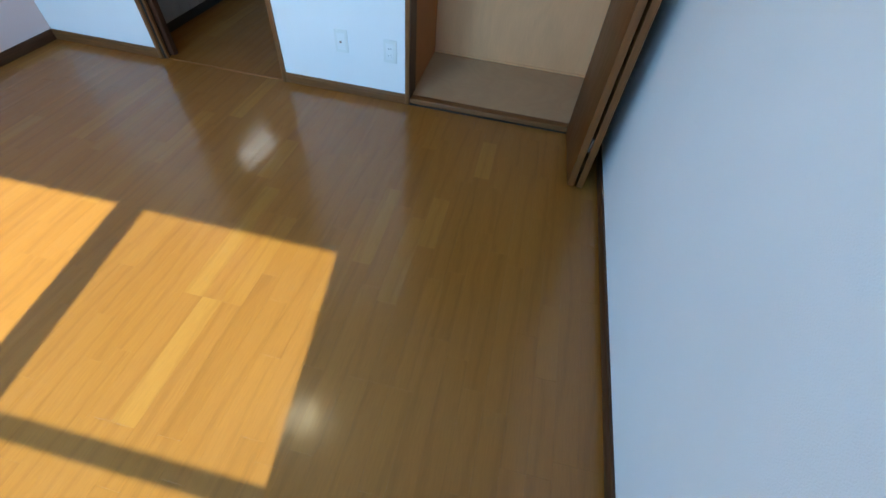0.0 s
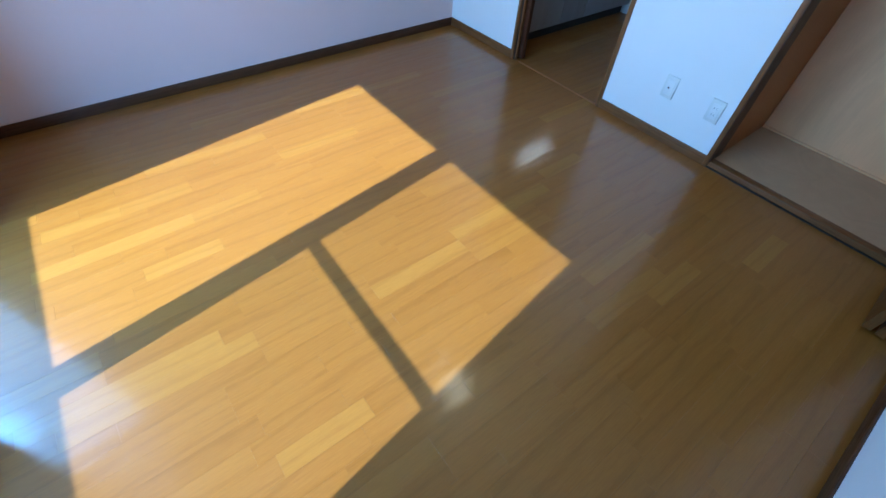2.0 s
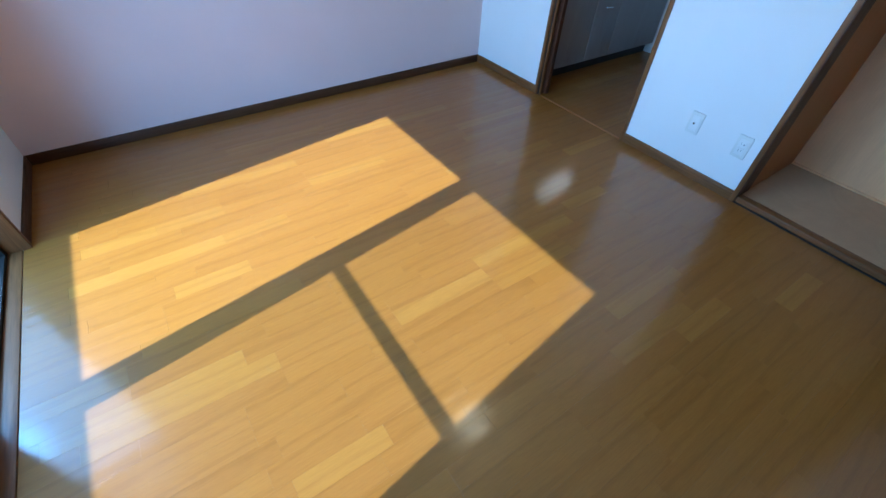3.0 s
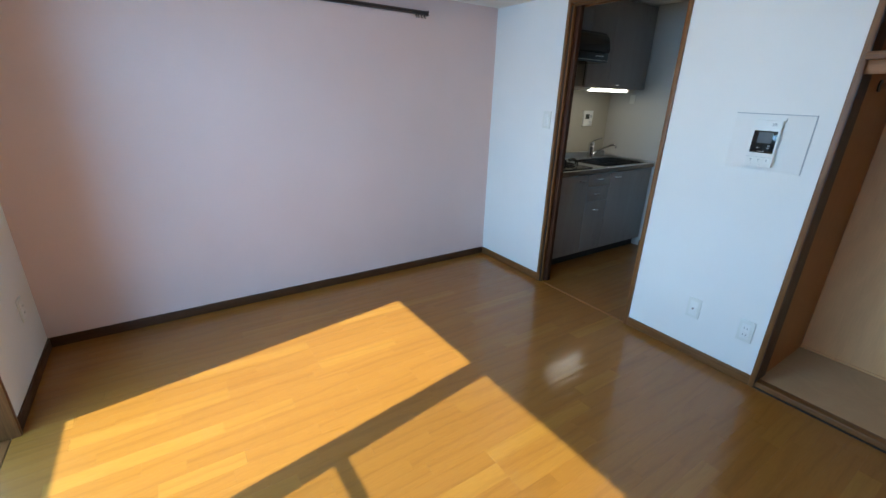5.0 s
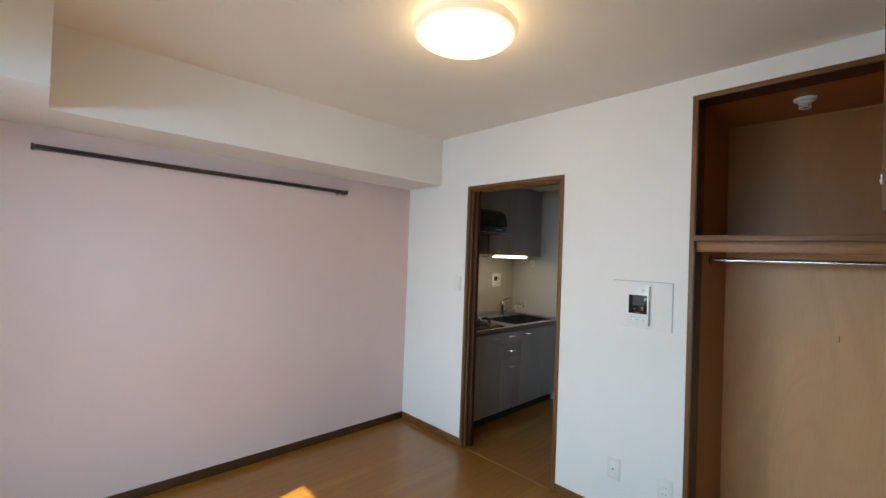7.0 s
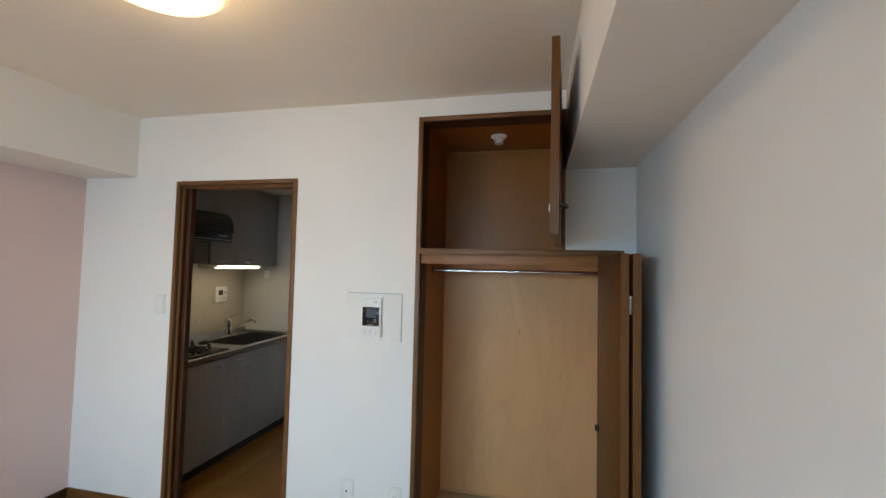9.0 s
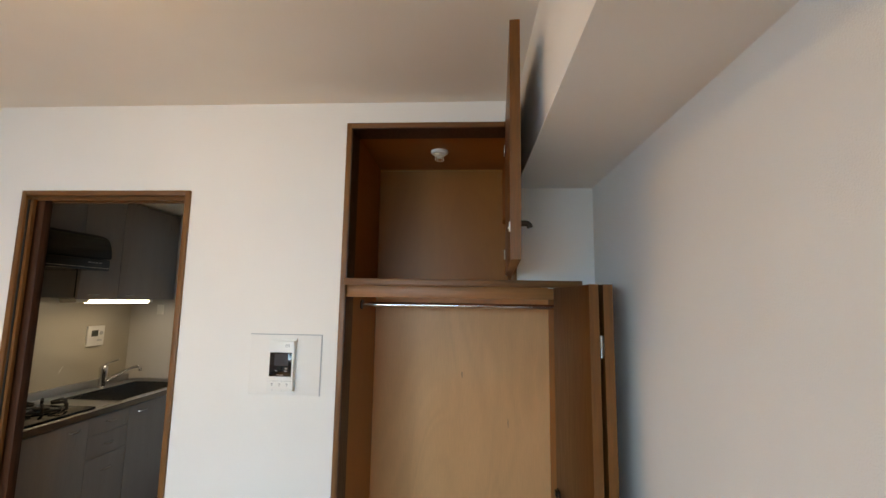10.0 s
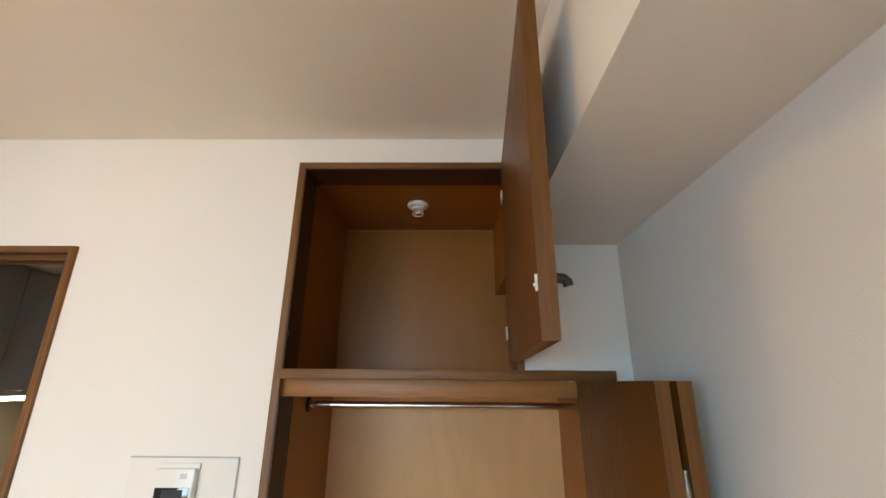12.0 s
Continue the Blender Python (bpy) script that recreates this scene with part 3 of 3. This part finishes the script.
slab("speaker_slots", [(0.508 + 0.004 * k, 0.5095 + 0.004 * k, -0.0278, -0.0268, 1.325, 1.338) for k in range(5)], M_GREYLINE, ic)

def plate(name, label, cat, c, w, h, kind_):
    x, z = c
    t = thing(name, (x, 0.0, z), label, cat)
    slab("cover", [(x - w / 2, x + w / 2, -0.008, 0.0, z - h / 2, z + h / 2)], M_CREAM, t, bevel=0.002)
    slab("insert", [(x - 0.022, x + 0.022, -0.010, -0.008, z - 0.043, z + 0.043)], M_PLASTIC, t, bevel=0.0008)
    if kind_ == "power":
        for dz in (-0.018, 0.018):
            so = slab("socket", [(x - 0.018, x + 0.018, -0.0115, -0.010, z + dz - 0.014, z + dz + 0.014)], M_PLASTIC, t, bevel=0.0006)
            slab("slot", [(x - 0.008, x - 0.006, -0.0120, -0.0114, z + dz - 0.005, z + dz + 0.005), (x + 0.006, x + 0.008, -0.0120, -0.0114, z + dz - 0.005, z + dz + 0.005)], M_TRACK, so)
    elif kind_ == "aerial":
        bm = bmesh.new(); rod(bm, (x, -0.010, z), (x, -0.017, z), 0.0055, 16); rod(bm, (x, -0.017, z), (x, -0.019, z), 0.0025, 10); part("connector", bm, M_CHROME, t, "metal aerial connector")
    else:
        slab("rocker", [(x - 0.019, x + 0.019, -0.0135, -0.010, z - 0.040, z + 0.040)], M_PLASTIC, t, bevel=0.0015)
    return t

plate("aerial_socket", "cream aerial socket low on the white wall", "wall socket", (0.374, 0.300), 0.072, 0.120, "aerial")
plate("power_socket", "cream double power socket beside the closet frame", "power socket", (0.647, 0.288), 0.072, 0.120, "power")
plate("light_switch", "cream light switch beside the kitchen doorway", "light switch", (-0.920, 1.262), 0.072, 0.120, "switch")
ps = plate("power_socket", "cream power socket on the wall beside the window", "power socket", (-1.325, 0.358), 0.072, 0.120, "power")
ps.location = (-1.325, YS, 0.358)
ps.rotation_euler = (0, 0, math.pi)

hook_rail = thing("hanging_rail", (XL, -1.56, 1.955), "long dark brown hanging rail on the pink wall", "hanging rail")
bm = bmesh.new(); box(bm, XL + 0.004, XL + 0.024, -2.46, -0.672, 1.943, 1.969, 0.002); part("rail", bm, M_RAIL, hook_rail)
# Black strip on the rail's face paints a groove's shade.
slab("groove", [(XL + 0.0242, XL + 0.0252, -2.455, -0.677, 1.953, 1.958)], M_BLACK, hook_rail)
for y in (-2.3, -1.56, -0.8):
    slab("mount", [(XL, XL + 0.004, y - 0.02, y + 0.02, 1.946, 1.966)], M_RAIL, hook_rail)
for y in (-2.466, -0.666):
    slab("end_cap", [(XL + 0.002, XL + 0.027, y - 0.006, y + 0.006, 1.940, 1.972)], M_RAIL, hook_rail, bevel=0.001)
for y in (-0.690, -0.714, -0.740, -0.757):
    bm = bmesh.new()
    sweep(bm, [(XL + 0.014, y, 1.943), (XL + 0.014, y, 1.930), (XL + 0.018, y, 1.922), (XL + 0.025, y, 1.921), (XL + 0.029, y, 1.927)], 0.0022, 8)
    box(bm, XL + 0.008, XL + 0.020, y - 0.005, y + 0.005, 1.934, 1.943, 0.001)
    part("hook", bm, M_RAIL, hook_rail)

lamp = thing("ceiling_lamp", (0.20, -1.17, CEIL), "round frosted ceiling lamp glowing warm", "ceiling lamp")
bm = bmesh.new(); lathe(bm, [(0.10, 0), (0.10, -0.022), (0.06, -0.022)], (0.20, -1.17, CEIL)); part("base", bm, M_PLASTIC, lamp)
bm = bmesh.new()
lathe(bm, [(0.170, -0.006), (0.206, -0.012), (0.220, -0.028), (0.216, -0.044), (0.196, -0.062), (0.160, -0.078), (0.110, -0.090), (0.055, -0.096), (0.012, -0.098)], (0.20, -1.17, CEIL), 64)
shade = part("shade", bm, M_SHADE, lamp, "frosted warm white shade")
shade.visible_shadow = False

# ---- kitchen ----
FX, WT = -0.955, 0.85
def front(name, y0, y1, z0, z1, parent):
    return slab(name, [(FX, FX + 0.018, y0 + 0.002, y1 - 0.002, z0, z1)], M_CAB, parent, bevel=0.001)

def bow(y, z, parent, w=0.034, along="y", x=FX + 0.018):
    bm = bmesh.new()
    sweep(bm, [(x, y - w, z), (x + 0.016, y - w * 0.8, z), (x + 0.020, y, z), (x + 0.016, y + w * 0.8, z), (x, y + w, z)], 0.0045, 10)
    return part("handle", bm, M_CHROME, parent, "chrome bow handle")

units = ((0.105, 0.615, "one"), (0.615, 0.912, "drawers"), (0.912, 1.552, "two"))
for y0, y1, kind_ in units:
    lab = {"one": "grey kitchen base cabinet under the gas hob", "drawers": "grey kitchen drawer cabinet with chrome handles", "two": "grey kitchen base cabinet under the sink"}[kind_]
    c = thing("base_cabinet", (-1.2, (y0 + y1) / 2, 0.0), lab, "kitchen cabinet", "kitchen base cabinets")
    slab("body", [(-1.50, FX - 0.006, y0 + 0.0005, y1 - 0.0005, 0.09, 0.66), (-1.50, -1.46, y0, y1, 0.66, 0.81)], M_CARCASS, c)
    # Added dark sheet behind the fronts paints the shade in their gaps.
    slab("gap_shade", [(FX - 0.006, FX - 0.001, y0 + 0.0005, y1 - 0.0005, 0.095, 0.80)], M_PLINTH_GAP, c, "dark sheet giving the front gaps their shade")
    slab("plinth", [(-1.48, FX - 0.045, y0, y1, 0.0, 0.09)], M_PLINTH_GAP, c, "dark recessed plinth")
    if kind_ == "drawers":
        for z0, z1, hz in ((0.70, 0.805, 0.760), (0.562, 0.697, 0.628), (0.092, 0.559, 0.480)):
            d = front("drawer", y0, y1, z0, z1, c)
            bow((y0 + y1) / 2, hz, d)
    else:
        d = front("door", y0, y1, 0.092, 0.805, c)
        bow(y1 - 0.09 if kind_ == "one" else y0 + 0.11, 0.758, d)
worktop = thing("worktop", (-1.2, 0.8, 0.81), "stainless steel kitchen worktop with raised back edge", "worktop")
slab("front_edge", [(-0.962, -0.925, 0.105, 1.555, 0.812, WT)], M_EDGE, worktop, "folded steel front edge, brown reflection in its colour", 0.003)
for deck in ((-1.50, -0.963, 0.105, 0.700, 0.835, 0.848), (-1.50, -0.963, 0.700, 0.860, 0.835, WT), (-1.50, -1.385, 0.860, 1.50, 0.835, WT), (-1.50, -0.963, 1.50, 1.552, 0.835, WT)):
    slab("deck", [deck], M_STEEL, worktop)
slab("top_bead", [(-0.965, -0.9235, 0.105, 1.555, 0.8485, 0.8525)], M_CHROME, worktop, "bright folded front lip", 0.001)
slab("upstand", [(-1.538, -1.50, 0.105, 1.56, 0.812, 0.90), (-1.50, -0.925, 1.552, 1.559, 0.851, 0.865)], M_STEEL, worktop, bevel=0.002)
sink = thing("sink", (-1.17, 1.18, 0.67), "stainless steel kitchen sink set into the worktop", "sink")
slab("basin", [(-1.385, -1.375, 0.86, 1.50, 0.67, 0.852), (-0.975, -0.964, 0.86, 1.50, 0.67, 0.852), (-1.375, -0.975, 0.86, 0.87, 0.67, 0.852), (-1.375, -0.975, 1.49, 1.50, 0.67, 0.852), (-1.375, -0.975, 0.87, 1.49, 0.67, 0.68)], M_BASIN, sink)
slab("rim", [(-1.392, -1.384, 0.853, 1.507, 0.8502, 0.853), (-0.972, -0.964, 0.853, 1.507, 0.8502, 0.853), (-1.384, -0.972, 0.853, 0.861, 0.8502, 0.853), (-1.384, -0.972, 1.499, 1.507, 0.8502, 0.853)], M_CHROME, sink, "bright rolled rim")
bm = bmesh.new(); lathe(bm, [(0.055, 0), (0.055, 0.004), (0.045, 0.005)], (-1.17, 1.2, 0.68), 28); part("drain", bm, M_CHROME, sink, "round chrome drain")
tap = thing("kitchen_tap", (-1.44, 1.24, WT), "chrome single-lever kitchen tap with a long spout", "tap")
bm = bmesh.new(); lathe(bm, [(0.034, 0.0), (0.034, 0.008), (0.026, 0.014), (0.026, 0.09), (0.028, 0.10), (0.029, 0.145), (0.018, 0.158)], (-1.44, 1.24, WT), 28); part("body", bm, M_CHROME, tap)
bm = bmesh.new(); sweep(bm, [(-1.42, 1.245, WT + 0.045), (-1.38, 1.26, WT + 0.075), (-1.30, 1.285, WT + 0.125), (-1.24, 1.30, WT + 0.150), (-1.215, 1.305, WT + 0.152), (-1.205, 1.307, WT + 0.140), (-1.205, 1.307, WT + 0.118)], 0.0105, 14); part("spout", bm, M_CHROME, tap)
bm = bmesh.new(); sweep(bm, [(-1.44, 1.24, WT + 0.150), (-1.425, 1.243, WT + 0.170), (-1.395, 1.250, WT + 0.188), (-1.345, 1.264, WT + 0.206)], 0.0075, 12); part("lever", bm, M_CHROME, tap)

hob = thing("gas_hob", (-1.17, 0.42, WT), "black two-burner gas hob with iron pan supports", "hob")
slab("plate", [(-1.37, -0.968, 0.125, 0.685, 0.848, 0.862)], M_BLACK, hob, bevel=0.004)
for y in (0.27, 0.54):
    c = (-1.17, y, 0.862)
    bm = bmesh.new(); lathe(bm, [(0.062, 0.0), (0.055, 0.006), (0.038, 0.008), (0.038, 0.018), (0.030, 0.023), (0.006, 0.024)], c, 28); part("burner", bm, M_IRON, hob)
    bm = bmesh.new()
    sweep(bm, [(c[0] + 0.085 * math.cos(k * 0.2618), c[1] + 0.085 * math.sin(k * 0.2618), 0.870) for k in range(25)], 0.006, 8)
    for k in range(6):
        a = k * 1.0472 + 0.3
        ca, sa = math.cos(a), math.sin(a)
        sweep(bm, [(c[0] + 0.125 * ca, c[1] + 0.125 * sa, 0.866), (c[0] + 0.122 * ca, c[1] + 0.122 * sa, 0.900), (c[0] + 0.105 * ca, c[1] + 0.105 * sa, 0.912), (c[0] + 0.045 * ca, c[1] + 0.045 * sa, 0.906)], 0.008, 8)
    part("pan_support", bm, M_IRON, hob)

UX = -1.17
for y0, y1, z0 in ((0.105, 0.385, 1.93), (0.385, 0.678, 1.93), (0.678, 0.985, 1.51), (0.985, 1.552, 1.51)):
    c = thing("wall_cabinet", (-1.35, (y0 + y1) / 2, z0), "grey laminate kitchen wall cabinet", "kitchen cabinet", "kitchen wall cabinets")
    slab("body", [(XL + 0.031, UX - 0.026, y0, y1, z0 + 0.008, 2.215)], M_CARCASS, c)
    # Added dark sheet, so the gap around the door looks shaded.
    slab("gap_shade", [(UX - 0.026, UX - 0.019, y0 + 0.001, y1 - 0.001, z0 + 0.01, 2.21)], M_PLINTH_GAP, c, "dark sheet giving the door gaps their shade")
    d = slab("door", [(UX - 0.018, UX, y0 + 0.0022, y1 - 0.0022, z0, 2.212)], M_CAB, c, bevel=0.001)
    if z0 < 1.6:
        bow(y0 + 0.11, z0 + 0.03, d, 0.035, x=UX)
hood = thing("cooker_hood", (-1.3, 0.5, 1.70), "black slim cooker hood above the hob", "cooker hood")
bm = bmesh.new()
prof = [(XL + 0.031, 1.93), (-1.12, 1.925), (-1.07, 1.918), (-1.03, 1.902), (-1.005, 1.875), (-0.992, 1.84), (-0.985, 1.80), (-0.982, 1.762), (XL + 0.031, 1.762)]
ends = []
for y in (0.108, 0.700):
    ends.append([bm.verts.new((x, y, z)) for x, z in prof])
bm.faces.new(ends[0]); bm.faces.new(ends[1][::-1])
for k in range(len(prof)):
    bm.faces.new((ends[0][k], ends[0][(k + 1) % len(prof)], ends[1][(k + 1) % len(prof)], ends[1][k]))
bmesh.ops.recalc_face_normals(bm, faces=bm.faces)
bmesh.ops.bevel(bm, geom=list(bm.edges), offset=0.006, segments=2, affect="EDGES")
part("canopy", bm, M_BLACK, hood)
slab("skirt", [(XL + 0.031, -0.99, 0.108, 0.695, 1.690, 1.760)], M_BLACK, hood, bevel=0.006)
slab("trim", [(-0.9905, -0.987, 0.115, 0.69, 1.703, 1.706)], M_CHROME, hood, "thin chrome trim line")
for k in range(4):
    slab("button", [(-0.9905, -0.987, 0.54 + 0.025 * k, 0.555 + 0.025 * k, 1.732, 1.738)], M_STEEL, hood)
tube = thing("under_cabinet_light", (-1.25, 0.99, 1.48), "lit white strip light under the wall cabinet", "strip light")
slab("body", [(-1.30, -1.185, 0.69, 1.34, 1.488, 1.509)], M_CREAM, tube, bevel=0.002)
slab("diffuser", [(-1.215, -1.183, 0.775, 1.30, 1.482, 1.505)], M_TUBE, tube, "glowing diffuser", 0.003)
splash = structure("splashback", [(XL + 0.030, XL + 0.034, 0.105, KYN - 0.002, 0.90, 1.93)], M_TILE, "cream kitchen splashback panel", "splashback")
rem = thing("water_heater_remote", (XL + 0.034, 1.225, 1.23), "white water heater control panel on the splashback", "control panel")
slab("body", [(XL + 0.034, XL + 0.052, 1.155, 1.298, 1.157, 1.305)], M_PLASTIC, rem, bevel=0.003)
slab("display", [(XL + 0.052, XL + 0.0535, 1.185, 1.240, 1.227, 1.272)], M_LCD, rem)
bm = bmesh.new(); rod(bm, (XL + 0.052, 1.267, 1.250), (XL + 0.056, 1.267, 1.250), 0.014, 20); part("button", bm, M_STEEL, rem)
slab("button", [(XL + 0.052, XL + 0.055, 1.240 + 0.02 * k, 1.255 + 0.02 * k, 1.192, 1.202) for k in range(2)], M_STEEL, rem)
bm = bmesh.new(); box(bm, -0.0004, 0.0004, -0.0015, 0.0015, -0.028, 0.028, 0, Matrix.Translation((XL + 0.0344, 0.992, 1.015)) @ Matrix.Rotation(-0.6, 4, "X"))
part("scratch", bm, M_PLASTIC, splash, "short pale scratch")
outl = thing("wall_socket", (-1.28, KYN, 1.425), "small cream socket on the kitchen end wall", "wall socket")
slab("cover", [(-1.305, -1.25, KYN - 0.008, KYN, 1.385, 1.465)], M_CREAM, outl, bevel=0.002)

# ---- floor strips ----
STRIP, rng = 0.0757, random.Random(7)
lengths = (0.303, 0.4545, 0.606)
meshes = {}
def strip_verts(x0, x1, y0, y1):
    e, z, d = 0.0001, 0.0, 0.00045
    bottom = [(x0 + e, y0 + e, -0.004), (x1 - e, y0 + e, -0.004), (x1 - e, y1 - e, -0.004), (x0 + e, y1 - e, -0.004)]
    mid = [(x, y, z - d * 0.5) for x, y, _ in bottom]
    top = [(x0 + d, y0 + d, z), (x1 - d, y0 + d, z), (x1 - d, y1 - d, z), (x0 + d, y1 - d, z)]
    return bottom + mid + top
FACES = [(0, 1, 5, 4), (1, 2, 6, 5), (2, 3, 7, 6), (3, 0, 4, 7), (4, 5, 9, 8), (5, 6, 10, 9), (6, 7, 11, 10), (7, 4, 8, 11), (8, 9, 10, 11)]
def strips(xa, xb, ya, yb):
    out, n = [], int(math.ceil((xb - xa) / STRIP))
    for i in range(n):
        x0, x1 = xa + i * STRIP, min(xa + (i + 1) * STRIP, xb)
        y = ya - rng.choice((0.0, 0.1515, 0.25))
        while y < yb:
            ln = rng.choice(lengths)
            y0, y1 = max(y, ya), min(y + ln, yb)
            y += ln
            if y1 - y0 > 0.02:
                out.append((x0, x1, y0, y1))
    return out
room = strips(XL, XR, YS - 0.02, 0.0)
room.sort(key=lambda s: abs((s[0] + s[1]) / 2 - 0.6) + 0.8 * abs((s[2] + s[3]) / 2 + 1.4))
rest = strips(XL + 0.03, 0.60, 0.012, KYN) + room[300:]
for x0, x1, y0, y1 in room[:300]:
    w, h = round(x1 - x0, 4), round(y1 - y0, 4)
    if (w, h) not in meshes:
        me = bpy.data.meshes.new("floor_strip")
        me.from_pydata(strip_verts(0, w, 0, h), [], FACES)
        me.materials.append(M_FLOOR)
        meshes[(w, h)] = me
    ob = new("floor_strip", meshes[(w, h)])
    ob.location, ob.parent = (x0, y0, 0), floor
verts, faces = [], []
for s in rest:
    k = len(verts)
    verts += strip_verts(*s)
    faces += [tuple(k + i for i in f) for f in FACES]
me = bpy.data.meshes.new("floor_strips")
me.from_pydata(verts, [], faces)
me.materials.append(M_FLOOR_J)
ob = new("floor_strips", me)
ob.parent = floor
tagged(ob, "golden oak floor strips", kind="stuff")
